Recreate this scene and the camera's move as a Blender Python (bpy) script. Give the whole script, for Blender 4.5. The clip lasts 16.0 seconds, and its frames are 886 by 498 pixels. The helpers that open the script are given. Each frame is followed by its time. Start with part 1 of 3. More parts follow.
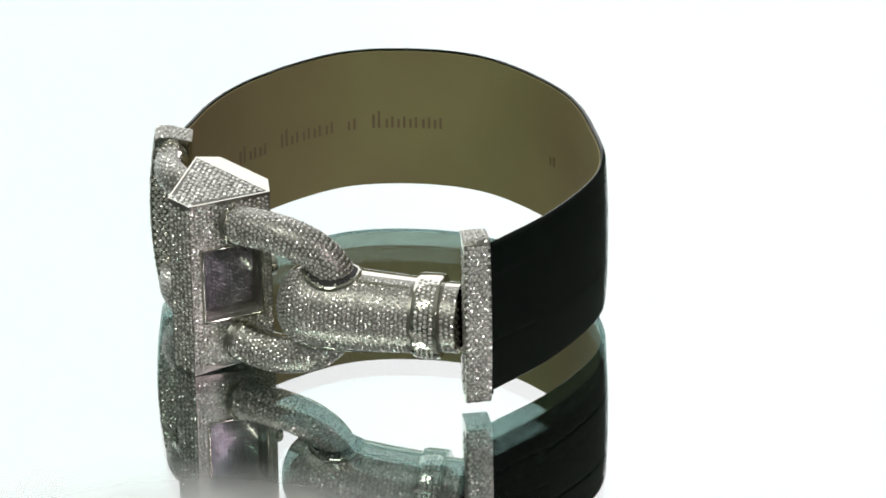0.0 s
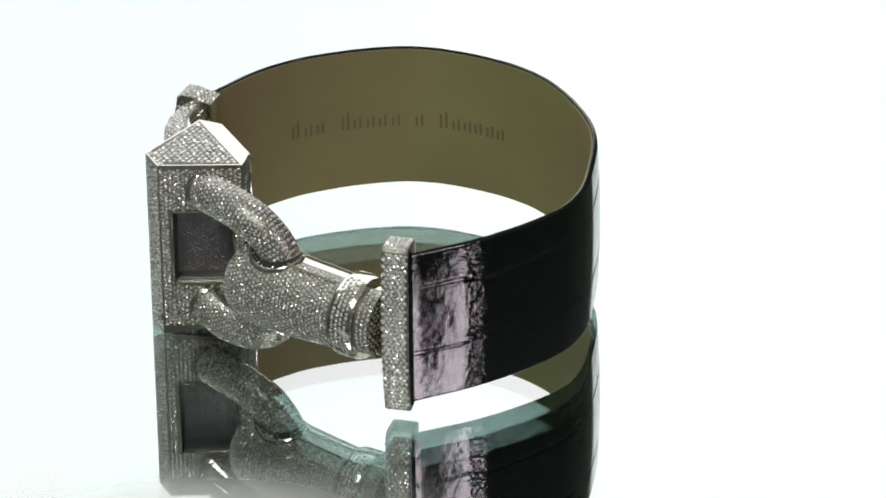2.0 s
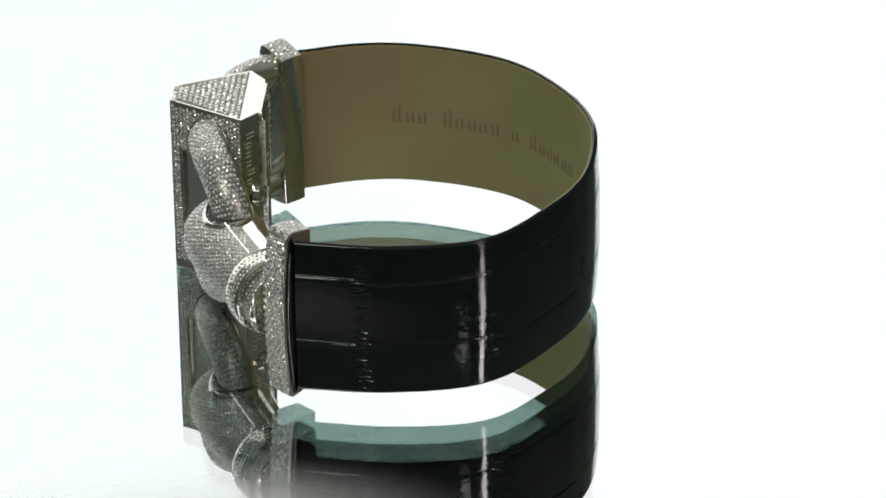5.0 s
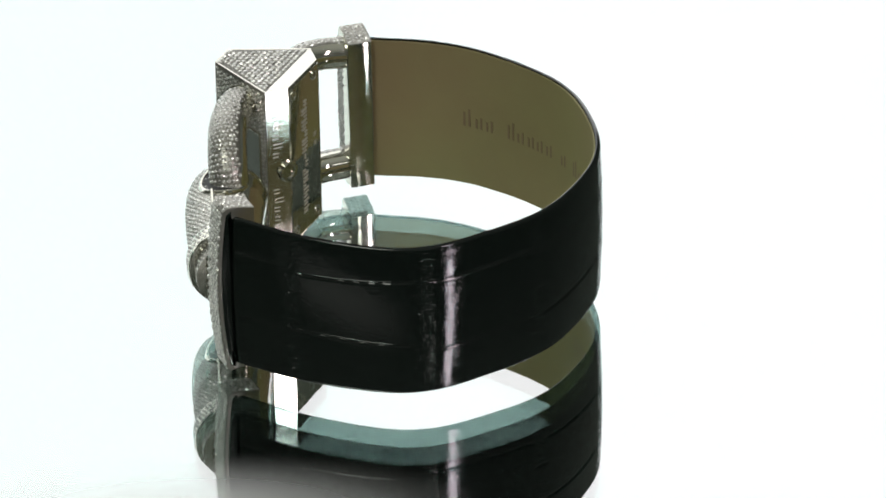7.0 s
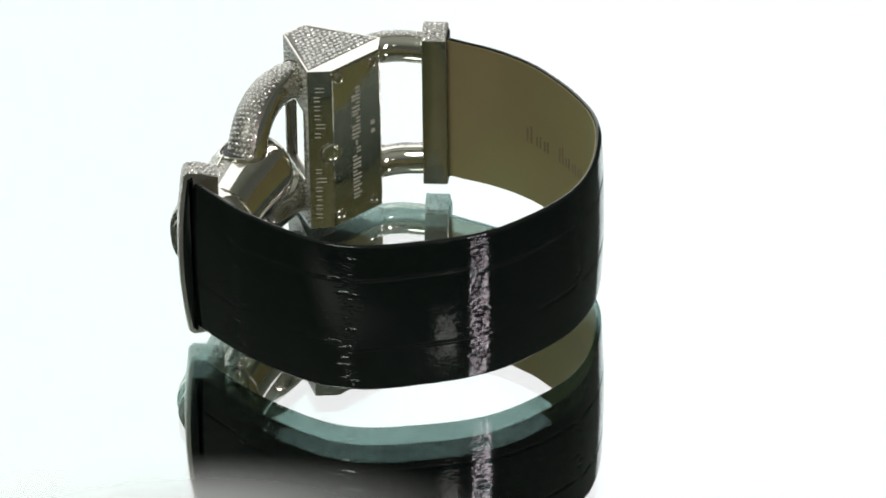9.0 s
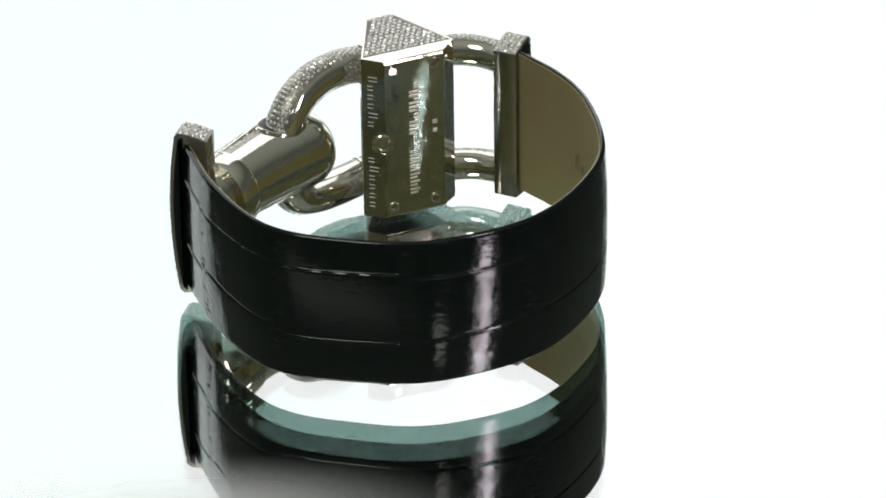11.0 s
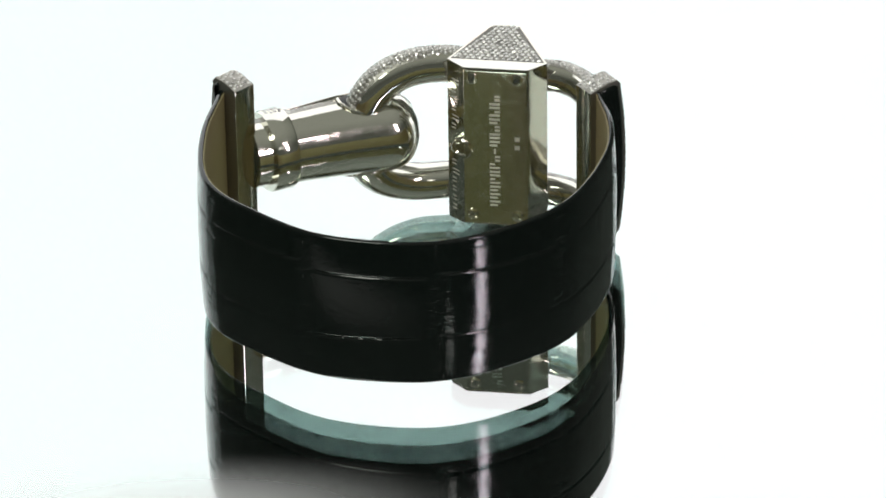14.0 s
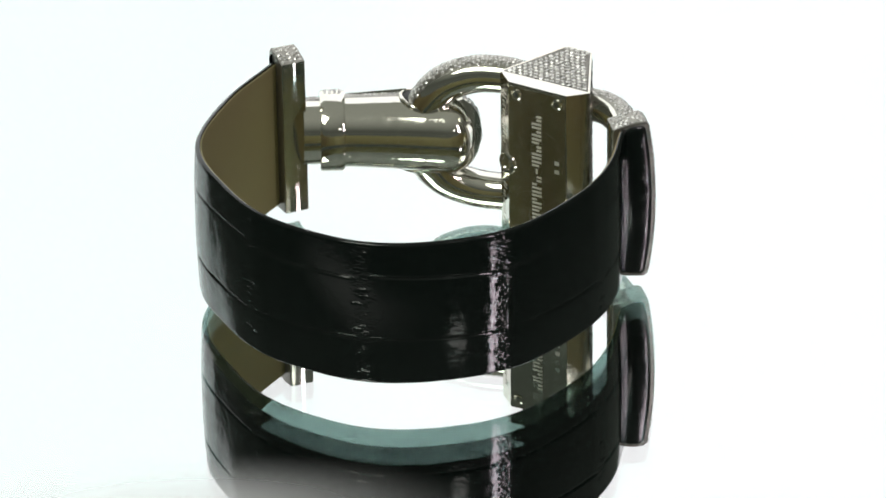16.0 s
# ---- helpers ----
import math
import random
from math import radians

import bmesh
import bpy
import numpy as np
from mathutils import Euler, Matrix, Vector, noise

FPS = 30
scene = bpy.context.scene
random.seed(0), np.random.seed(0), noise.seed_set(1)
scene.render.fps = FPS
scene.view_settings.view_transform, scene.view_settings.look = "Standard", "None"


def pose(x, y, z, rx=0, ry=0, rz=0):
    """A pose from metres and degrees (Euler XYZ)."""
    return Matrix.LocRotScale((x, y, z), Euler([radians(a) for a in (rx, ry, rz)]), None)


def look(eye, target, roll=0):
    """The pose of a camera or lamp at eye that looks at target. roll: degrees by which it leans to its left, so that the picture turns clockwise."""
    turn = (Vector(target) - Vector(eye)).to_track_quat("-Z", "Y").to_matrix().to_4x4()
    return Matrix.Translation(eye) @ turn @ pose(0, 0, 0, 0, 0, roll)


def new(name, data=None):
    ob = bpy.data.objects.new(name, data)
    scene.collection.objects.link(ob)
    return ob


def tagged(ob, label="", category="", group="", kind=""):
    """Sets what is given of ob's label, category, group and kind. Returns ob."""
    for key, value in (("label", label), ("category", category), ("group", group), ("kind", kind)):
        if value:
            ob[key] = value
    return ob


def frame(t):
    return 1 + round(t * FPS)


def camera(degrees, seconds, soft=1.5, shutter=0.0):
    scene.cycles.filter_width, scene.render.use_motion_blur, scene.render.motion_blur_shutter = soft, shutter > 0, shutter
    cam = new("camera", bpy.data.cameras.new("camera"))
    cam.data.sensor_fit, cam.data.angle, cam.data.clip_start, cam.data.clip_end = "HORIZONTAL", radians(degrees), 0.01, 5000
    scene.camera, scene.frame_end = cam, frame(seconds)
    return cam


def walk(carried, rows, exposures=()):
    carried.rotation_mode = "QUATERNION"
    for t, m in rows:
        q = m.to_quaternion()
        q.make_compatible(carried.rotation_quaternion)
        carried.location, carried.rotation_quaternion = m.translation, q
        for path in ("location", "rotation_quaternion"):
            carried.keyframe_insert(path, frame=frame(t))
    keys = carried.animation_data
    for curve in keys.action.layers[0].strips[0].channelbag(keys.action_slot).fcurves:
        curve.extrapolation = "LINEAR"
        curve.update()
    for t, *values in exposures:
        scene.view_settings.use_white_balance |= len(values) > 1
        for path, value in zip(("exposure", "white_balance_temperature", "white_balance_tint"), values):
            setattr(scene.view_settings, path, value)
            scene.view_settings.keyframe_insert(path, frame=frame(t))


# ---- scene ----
cam = camera(8.3014, 16.0, soft=1.7)
EYE = (0.00164, -0.68790, 0.42043)
CAM_POSE = Matrix.Translation(EYE) @ pose(0, 0, 0, 0, 0, -0.290) @ pose(0, 0, 0, 90 - 30.926) @ pose(0, 0, 0, 0, 0, -0.855)
walk(cam, [(0.0, CAM_POSE), (16.0, CAM_POSE)])

# ---- world and light ----
world = bpy.data.worlds.new("studio")
scene.world = world
world.use_nodes = True
sky = world.node_tree.nodes["Background"]
sky.inputs[1].default_value = 0.165
# the studio room: dim near the floor, paler towards its ceiling
aim = world.node_tree.nodes.new("ShaderNodeTexCoord")
axes = world.node_tree.nodes.new("ShaderNodeSeparateXYZ")
room = world.node_tree.nodes.new("ShaderNodeValToRGB")
room.color_ramp.elements[0].position, room.color_ramp.elements[0].color = 0.0, (0.62, 0.67, 0.58, 1)
room.color_ramp.elements[1].position, room.color_ramp.elements[1].color = 0.92, (1.85, 1.92, 1.70, 1)
for height, tone in ((0.46, (0.46, 0.50, 0.42, 1)), (0.66, (1.15, 1.22, 1.06, 1))):
    stop = room.color_ramp.elements.new(height)
    stop.color = tone
world.node_tree.links.new(aim.outputs["Generated"], axes.inputs[0])
world.node_tree.links.new(axes.outputs["Z"], room.inputs[0])
world.node_tree.links.new(room.outputs[0], sky.inputs[0])


def lamp(name, place, aim, power, wide, high, colour):
    data = bpy.data.lights.new(name, "AREA")
    data.shape, data.size, data.size_y, data.energy, data.color = "RECTANGLE", wide, high, power, colour
    ob = new(name, data)
    ob.matrix_world = look(place, aim)
    return ob


def around(azimuth, elevation, distance):
    a, e = radians(azimuth), radians(elevation)
    return (math.sin(a) * math.cos(e) * distance, -math.cos(a) * math.cos(e) * distance, math.sin(e) * distance)


lamp("strip_lamp", around(44, 33, 0.8), (0, 0, 0.01), 1.15, 0.055, 0.30, (1.0, 0.84, 0.93))
lamp("softbox_lamp", around(24, 33, 0.9), (0, 0, 0.01), 0.05, 0.08, 0.05, (1.0, 0.97, 0.92))
lamp("overhead_lamp", around(-38, 58, 0.95), (0, 0, 0.01), 2.8, 0.32, 0.32, (0.96, 1.0, 0.90))


# ---- materials ----
def shader(name, base, rough, metal=0.0, **more):
    m = bpy.data.materials.new(name)
    m.use_nodes = True
    b = m.node_tree.nodes["Principled BSDF"]
    b.inputs["Base Color"].default_value = (*base, 1)
    b.inputs["Roughness"].default_value = rough
    b.inputs["Metallic"].default_value = metal
    for key, value in more.items():
        b.inputs[key.replace("_", " ")].default_value = value
    return m, m.node_tree, b


def tex(tree, kind, scale, **props):
    n = tree.nodes.new(kind)
    n.inputs["Scale"].default_value = scale
    co = tree.nodes.new("ShaderNodeTexCoord")
    tree.links.new(co.outputs["Object"], n.inputs["Vector"])
    for k, v in props.items():
        n.inputs[k].default_value = v
    return n


def ramp(tree, source, stops):
    r = tree.nodes.new("ShaderNodeValToRGB")
    r.color_ramp.elements[0].position, r.color_ramp.elements[0].color = stops[0][0], (*stops[0][1], 1)
    r.color_ramp.elements[1].position, r.color_ramp.elements[1].color = stops[1][0], (*stops[1][1], 1)
    for p, c in stops[2:]:
        e = r.color_ramp.elements.new(p)
        e.color = (*c, 1)
    tree.links.new(source, r.inputs[0])
    return r


def bump(tree, source, bsdf, strength, distance):
    b = tree.nodes.new("ShaderNodeBump")
    b.inputs["Strength"].default_value, b.inputs["Distance"].default_value = strength, distance
    tree.links.new(source, b.inputs["Height"])
    tree.links.new(b.outputs[0], bsdf.inputs["Normal"])


def grey(v):
    return (v, v, v)


# polished white gold: fine scratches in the gloss
GOLD, tree, b = shader("white_gold", (0.69, 0.675, 0.60), 0.09, 1.0)
n = tex(tree, "ShaderNodeTexNoise", 900, Detail=4)
r = ramp(tree, n.outputs["Fac"], [(0.35, grey(0.05)), (0.7, grey(0.16))])
tree.links.new(r.outputs[0], b.inputs["Roughness"])
n2 = tex(tree, "ShaderNodeTexNoise", 260, Detail=2)
bump(tree, n2.outputs["Fac"], b, 0.12, 0.0003)

# dull metal between the stones
SEAT, tree, b = shader("stone_setting", (0.29, 0.28, 0.25), 0.34, 0.9)
n = tex(tree, "ShaderNodeTexNoise", 2500, Detail=3)
bump(tree, n.outputs["Fac"], b, 0.6, 0.0001)


# cut stones: sparkle painted into the colour, each facet a random light to dark tone
def cut_stone(name, single, tint=(1.0, 1.0, 1.0)):
    m, tree, b = shader(name, (0.8, 0.8, 0.8), 0.06, 0.42 if single else 0.44)
    g = tree.nodes.new("ShaderNodeNewGeometry")
    source = g.outputs["Random Per Island"]
    if single:
        o = tree.nodes.new("ShaderNodeObjectInfo")
        add, wrap = tree.nodes.new("ShaderNodeMath"), tree.nodes.new("ShaderNodeMath")
        add.operation, wrap.operation = "ADD", "FRACT"
        tree.links.new(source, add.inputs[0])
        tree.links.new(o.outputs["Random"], add.inputs[1])
        tree.links.new(add.outputs[0], wrap.inputs[0])
        source = wrap.outputs[0]
    # the lone stones get lighter tones, their brightness put into the colour
    low, mid = (0.40, 0.80) if single else (0.13, 0.56)
    r = ramp(tree, source, [(p, tuple(a * b for a, b in zip(c, tint))) for p, c in ((0.0, grey(low)), (1.0, (1.0, 0.99, 0.94)), (0.34, (mid, mid * 0.99, mid * 0.94)), (0.60, (0.97, 0.96, 0.90)))])
    tree.links.new(r.outputs[0], b.inputs["Base Color"])
    return m


STONE = cut_stone("cut_diamond", False)
STONE_LILAC = cut_stone("lilac_stone", False, (0.88, 0.79, 0.92))
STONE_SINGLE = cut_stone("cut_diamond_single", True)

# black patent crocodile leather
LEATHER, tree, b = shader("black_patent_leather", (0.007, 0.008, 0.009), 0.12, 0.0, Specular_IOR_Level=0.42)
n = tex(tree, "ShaderNodeTexNoise", 420, Detail=5)
r = ramp(tree, n.outputs["Fac"], [(0.3, grey(0.05)), (0.75, grey(0.15))])
tree.links.new(r.outputs[0], b.inputs["Roughness"])
n2 = tex(tree, "ShaderNodeTexNoise", 1300, Detail=4)
r2 = ramp(tree, n2.outputs["Fac"], [(0.3, (0.002, 0.0045, 0.0035)), (0.8, (0.006, 0.0095, 0.008))])
tree.links.new(r2.outputs[0], b.inputs["Base Color"])
n3 = tex(tree, "ShaderNodeTexNoise", 620, Detail=4, Roughness=0.6)
bump(tree, n3.outputs["Fac"], b, 0.22, 0.00010)

# olive beige calf lining
LINING, tree, b = shader("beige_calf_lining", (0.36, 0.31, 0.18), 0.62, 0.0)
# brown-to-olive patches: the light's changing hue put into the colour
n = tex(tree, "ShaderNodeTexNoise", 28, Detail=6)
r = ramp(tree, n.outputs["Fac"], [(0.32, (0.255, 0.197, 0.10)), (0.68, (0.30, 0.288, 0.125))])
tree.links.new(r.outputs[0], b.inputs["Base Color"])
n2 = tex(tree, "ShaderNodeTexNoise", 2600, Detail=3)
bump(tree, n2.outputs["Fac"], b, 0.25, 0.0001)

STAMP, tree, b = shader("foil_stamp", (0.205, 0.15, 0.085), 0.5, 0.0)
ENGRAVED, tree, b = shader("engraved_metal", (0.74, 0.73, 0.66), 0.42, 0.6)
# near-black colour painted for the shade inside slots and gaps
DARK, tree, b = shader("shadow_gap", (0.02, 0.02, 0.02), 0.6, 0.0)
DIAL, tree, b = shader("dial_plate", (0.26, 0.235, 0.27), 0.3, 0.8)

# partly silvered glass plate: both faces mirror a part of the light
def half_mirror(name, share, rest):
    m = bpy.data.materials.new(name)
    m.use_nodes = True
    t = m.node_tree
    t.nodes.remove(t.nodes["Principled BSDF"])
    mix, gl = t.nodes.new("ShaderNodeMixShader"), t.nodes.new("ShaderNodeBsdfGlossy")
    gl.inputs["Roughness"].default_value = 0.0
    gl.inputs["Color"].default_value = (1.0, 1.0, 1.0, 1)
    mix.inputs[0].default_value = share
    if rest == "glass":
        low = t.nodes.new("ShaderNodeBsdfRefraction")
        low.inputs["IOR"].default_value, low.inputs["Roughness"].default_value = 1.5, 0.0
        low.inputs["Color"].default_value = (0.74, 0.93, 0.89, 1)
    else:
        low = t.nodes.new("ShaderNodeBsdfDiffuse")
        low.inputs["Color"].default_value = (0.012, 0.014, 0.014, 1)
    t.links.new(low.outputs[0], mix.inputs[1])
    t.links.new(gl.outputs[0], mix.inputs[2])
    last = mix
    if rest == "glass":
        # white haze painted onto the glass front, thinning out softly round one spot
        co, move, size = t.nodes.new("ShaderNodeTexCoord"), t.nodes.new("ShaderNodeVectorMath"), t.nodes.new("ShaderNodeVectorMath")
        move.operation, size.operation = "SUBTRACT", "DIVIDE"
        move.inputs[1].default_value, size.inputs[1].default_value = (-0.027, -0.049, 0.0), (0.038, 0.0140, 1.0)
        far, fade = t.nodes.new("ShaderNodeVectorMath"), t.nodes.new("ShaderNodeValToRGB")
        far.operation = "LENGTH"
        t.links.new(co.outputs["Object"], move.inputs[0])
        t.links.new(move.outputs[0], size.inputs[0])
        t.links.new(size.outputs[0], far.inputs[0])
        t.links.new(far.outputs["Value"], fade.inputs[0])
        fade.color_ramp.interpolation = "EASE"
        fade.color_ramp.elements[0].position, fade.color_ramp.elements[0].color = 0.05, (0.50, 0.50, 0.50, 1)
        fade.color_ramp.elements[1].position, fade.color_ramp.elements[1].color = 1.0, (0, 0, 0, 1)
        haze, last = t.nodes.new("ShaderNodeBsdfGlossy"), t.nodes.new("ShaderNodeMixShader")
        haze.inputs["Color"].default_value, haze.inputs["Roughness"].default_value = (0.97, 0.97, 0.97, 1), 0.72
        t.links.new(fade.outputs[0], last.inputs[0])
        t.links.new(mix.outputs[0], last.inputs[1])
        t.links.new(haze.outputs[0], last.inputs[2])
    t.links.new(last.outputs[0], t.nodes["Material Output"].inputs["Surface"])
    return m


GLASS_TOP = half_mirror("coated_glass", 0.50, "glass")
GLASS_BACK = half_mirror("silvered_back", 0.58, "dark")
CRYSTAL, tree, b = shader("watch_crystal", (1, 1, 1), 0.0, 0.0, Transmission_Weight=1.0, IOR=1.5)

BACKLIGHT = bpy.data.materials.new("glowing_white_backdrop")
BACKLIGHT.use_nodes = True
tree = BACKLIGHT.node_tree
tree.nodes.remove(tree.nodes["Principled BSDF"])
em = tree.nodes.new("ShaderNodeEmission")
# backdrop light put into emission: brightest in the middle, falling off and greenish towards its left
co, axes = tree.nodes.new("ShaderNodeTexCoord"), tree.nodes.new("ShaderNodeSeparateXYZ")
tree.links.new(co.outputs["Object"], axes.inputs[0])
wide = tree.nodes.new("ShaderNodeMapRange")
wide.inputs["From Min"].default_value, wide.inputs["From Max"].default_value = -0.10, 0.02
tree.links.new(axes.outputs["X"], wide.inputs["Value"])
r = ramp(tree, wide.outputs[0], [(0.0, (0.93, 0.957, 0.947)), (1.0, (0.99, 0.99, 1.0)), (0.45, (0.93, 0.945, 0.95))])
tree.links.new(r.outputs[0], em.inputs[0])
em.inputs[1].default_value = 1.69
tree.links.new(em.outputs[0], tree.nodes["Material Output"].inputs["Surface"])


# ---- mesh helpers (millimetres in, metres out) ----
MM = 0.001


def part(name, bm, material, parent=None, label="", smooth=True):
    me = bpy.data.meshes.new(name)
    for v in bm.verts:
        v.co *= MM
    bmesh.ops.recalc_face_normals(bm, faces=bm.faces)
    bm.to_mesh(me)
    bm.free()
    me.materials.append(material)
    if smooth:
        for p in me.polygons:
            p.use_smooth = True
        me.set_sharp_from_angle(angle=radians(32))
    ob = new(name, me)
    ob.parent = parent
    return tagged(ob, label)


def dull(ob, test):
    """Gives the faces that carry stones the dull setting metal."""
    if len(ob.data.materials) < 2:
        ob.data.materials.append(SEAT)
    for p in ob.data.polygons:
        if test(p.center / MM, p.normal):
            p.material_index = 1


def box(centre, ax, ay, az, size, bevel=0.0):
    """A box with axes ax, ay, az."""
    bm = bmesh.new()
    bmesh.ops.create_cube(bm, size=1.0)
    m = Matrix((Vector(ax) * size[0], Vector(ay) * size[1], Vector(az) * size[2])).transposed()
    for v in bm.verts:
        v.co = m @ v.co + Vector(centre)
    if bevel:
        bmesh.ops.bevel(bm, geom=list(bm.edges), offset=bevel, segments=2, affect="EDGES", profile=0.5)
    return bm


def smooth_line(points, count):
    """Catmull-Rom through the points."""
    pts = [Vector(p) for p in points]
    pts = [2 * pts[0] - pts[1]] + pts + [2 * pts[-1] - pts[-2]]
    out = []
    spans = len(pts) - 3
    for i in range(count):
        s = i / (count - 1) * spans
        k = min(int(s), spans - 1)
        t = s - k
        p0, p1, p2, p3 = pts[k:k + 4]
        out.append(0.5 * (2 * p1 + (p2 - p0) * t + (2 * p0 - 5 * p1 + 4 * p2 - p3) * t * t + (3 * p1 - p0 - 3 * p2 + p3) * t ** 3))
    return out


def frames_of(line, side):
    """Tangent, side and up at every point of a line; side is kept near the given direction."""
    out = []
    for i, p in enumerate(line):
        t = (line[min(i + 1, len(line) - 1)] - line[max(i - 1, 0)]).normalized()
        s = Vector(side)
        s = (s - t * s.dot(t)).normalized()
        out.append((p, t, s, t.cross(s)))
    return out


def tube(frames, radii, ring=28, caps=True):
    bm = bmesh.new()
    rows = []
    for (p, t, s, u), r in zip(frames, radii):
        rows.append([bm.verts.new(p + (s * math.cos(a) + u * math.sin(a)) * r) for a in (2 * math.pi * k / ring for k in range(ring))])
    for a, c in zip(rows, rows[1:]):
        for k in range(ring):
            bm.faces.new((a[k], a[(k + 1) % ring], c[(k + 1) % ring], c[k]))
    if caps:
        bm.faces.new(rows[0])
        bm.faces.new(rows[-1])
    return bm


# a brilliant: table, crown and girdle, every facet on its own corners
RING = [[(rad * math.cos((k + turn) * math.pi / 3), rad * math.sin((k + turn) * math.pi / 3), high) for k in range(6)] for rad, high, turn in ((0.55, -0.04, 0.0), (0.29, 0.15, 0.5))]
STONE_VERTS, STONE_FACES = [], []
RING.append([(0.0, 0.0, 0.185)] * 6)
for facet in [[(1, k), (1, (k + 1) % 6), (2, k)] for k in range(6)] + [f for k in range(6) for f in ([(0, k), (0, (k + 1) % 6), (1, k)], [(1, k), (0, (k + 1) % 6), (1, (k + 1) % 6)])]:
    STONE_FACES.append(tuple(range(len(STONE_VERTS), len(STONE_VERTS) + len(facet))))
    STONE_VERTS += [Vector(RING[a][k]) for a, k in facet]

rnd = random.Random(7)


def seat_of(p, normal, size):
    """The pose of one stone on a surface, a little askew."""
    nrm = Vector(normal).normalized()
    nrm = (nrm + Vector((rnd.gauss(0, 1), rnd.gauss(0, 1), rnd.gauss(0, 1))) * 0.16).normalized()
    q = nrm.to_track_quat("Z", "Y").to_matrix().to_4x4()
    size *= rnd.uniform(0.88, 1.06)
    return Matrix.Translation(Vector(p)) @ q @ Matrix.Rotation(rnd.uniform(0, 2), 4, "Z") @ Matrix.Diagonal((size, size, size, 1))


def stones_joined(name, seats, parent, label, material=STONE):
    verts, faces = [], []
    for m in seats:
        k = len(verts)
        verts += [tuple((m @ p) * MM) for p in STONE_VERTS]
        faces += [tuple(i + k for i in f) for f in STONE_FACES]
    me = bpy.data.meshes.new(name)
    me.from_pydata(verts, [], faces)
    me.materials.append(material)
    ob = new(name, me)
    ob.parent = parent
    return tagged(ob, label, kind="stuff")


STONE_MESH = bpy.data.meshes.new("diamond")
STONE_MESH.from_pydata([tuple(p * MM) for p in STONE_VERTS], [], STONE_FACES)
STONE_MESH.materials.append(STONE_SINGLE)


def stones_single(seats, parent):
    for m in seats:
        ob = new("diamond", STONE_MESH)
        ob.parent = parent
        m = m.copy()
        m.translation *= MM
        ob.matrix_basis = m


def pave_flat(origin, ax, ay, width, height, pitch, inside=None, lift=0.0):
    """Seats in staggered rows on a flat face; ax along the rows, ay across."""
    ax, ay = Vector(ax).normalized(), Vector(ay).normalized()
    nrm = ax.cross(ay)
    seats = []
    rows = max(1, int(height / (pitch * 0.88)))
    gap = height / rows
    for j in range(rows):
        cols = max(1, int(width / pitch))
        for i in range(cols):
            x = (i + 0.5 + (0.5 if j % 2 else 0.0)) * width / cols
            y = (j + 0.5) * gap
            if x > width - 0.2 * pitch or (inside and not inside(x, y)):
                continue
            seats.append(seat_of(Vector(origin) + ax * x + ay * y + nrm * lift, nrm, min(pitch, gap * 1.13) * 0.97))
    return seats


def pave_tube(frames, radii, facing, reach, pitch, start=0.0, stop=1.0):
    """Seats round a tube, where its normal lies within reach degrees of facing(point)."""
    seats = []
    lengths = [0.0]
    for a, c in zip(frames, frames[1:]):
        lengths.append(lengths[-1] + (c[0] - a[0]).length)
    total = lengths[-1]
    count = int(total * (stop - start) / (pitch * 0.88))
    for j in range(count):
        want = total * (start + (stop - start) * (j + 0.5) / count)
        k = next(i for i in range(1, len(lengths)) if lengths[i] >= want)
        w = (want - lengths[k - 1]) / max(1e-6, lengths[k] - lengths[k - 1])
        p = frames[k - 1][0].lerp(frames[k][0], w)
        s = frames[k - 1][2].lerp(frames[k][2], w).normalized()
        u = frames[k - 1][3].lerp(frames[k][3], w).normalized()
        t = frames[k][1]
        r = radii[k - 1] + (radii[k] - radii[k - 1]) * w
        slope = (radii[k] - radii[k - 1]) / max(1e-6, lengths[k] - lengths[k - 1])
        ring = max(4, int(2 * math.pi * r / pitch))
        for i in range(ring):
            a = 2 * math.pi * (i + (0.5 if j % 2 else 0.0)) / ring
            nrm = s * math.cos(a) + u * math.sin(a)
            want_dir = facing(p)
            if nrm.angle(want_dir) > radians(reach):
                continue
            seats.append(seat_of(p + nrm * (r - 0.03), nrm - t * slope, pitch * 0.98))
    return seats


# ---- the stand: coated glass over a dark base, glowing backdrop behind ----
def sheet(name, x0, x1, y0, y1, z, material):
    me = bpy.data.meshes.new(name)
    me.from_pydata([(x0, y0, z), (x1, y0, z), (x1, y1, z), (x0, y1, z)], [], [(0, 1, 2, 3)])
    me.materials.append(material)
    return new(name, me)


glass = tagged(new("glass_plate"), "partly mirrored greenish glass plate under the watch", "glass plate", kind="structure")
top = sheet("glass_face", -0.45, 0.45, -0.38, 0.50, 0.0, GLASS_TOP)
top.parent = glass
low = sheet("silvered_face", -0.45, 0.45, -0.38, 0.50, -0.0031, GLASS_BACK)
low.parent = glass


table = tagged(new("table"), "dark studio table carrying the glass plate", "table", kind="structure")
bm = box((0, 60, -18), (1, 0, 0), (0, 1, 0), (0, 0, 1), (960, 940, 26), 3)
DARK_TOP, tree, b = shader("dark_table_board", (0.04, 0.042, 0.042), 0.6)
n = tex(tree, "ShaderNodeTexNoise", 40, Detail=5)
r = ramp(tree, n.outputs["Fac"], [(0.3, (0.03, 0.032, 0.032)), (0.7, (0.055, 0.056, 0.055))])
tree.links.new(r.outputs[0], b.inputs["Base Color"])
part("table_top", bm, DARK_TOP, table)
for x in (-430, 430):
    for y in (-370, 490):
        part("leg", box((x, y, -391), (1, 0, 0), (0, 1, 0), (0, 0, 1), (45, 45, 719), 3), DARK_TOP, table)
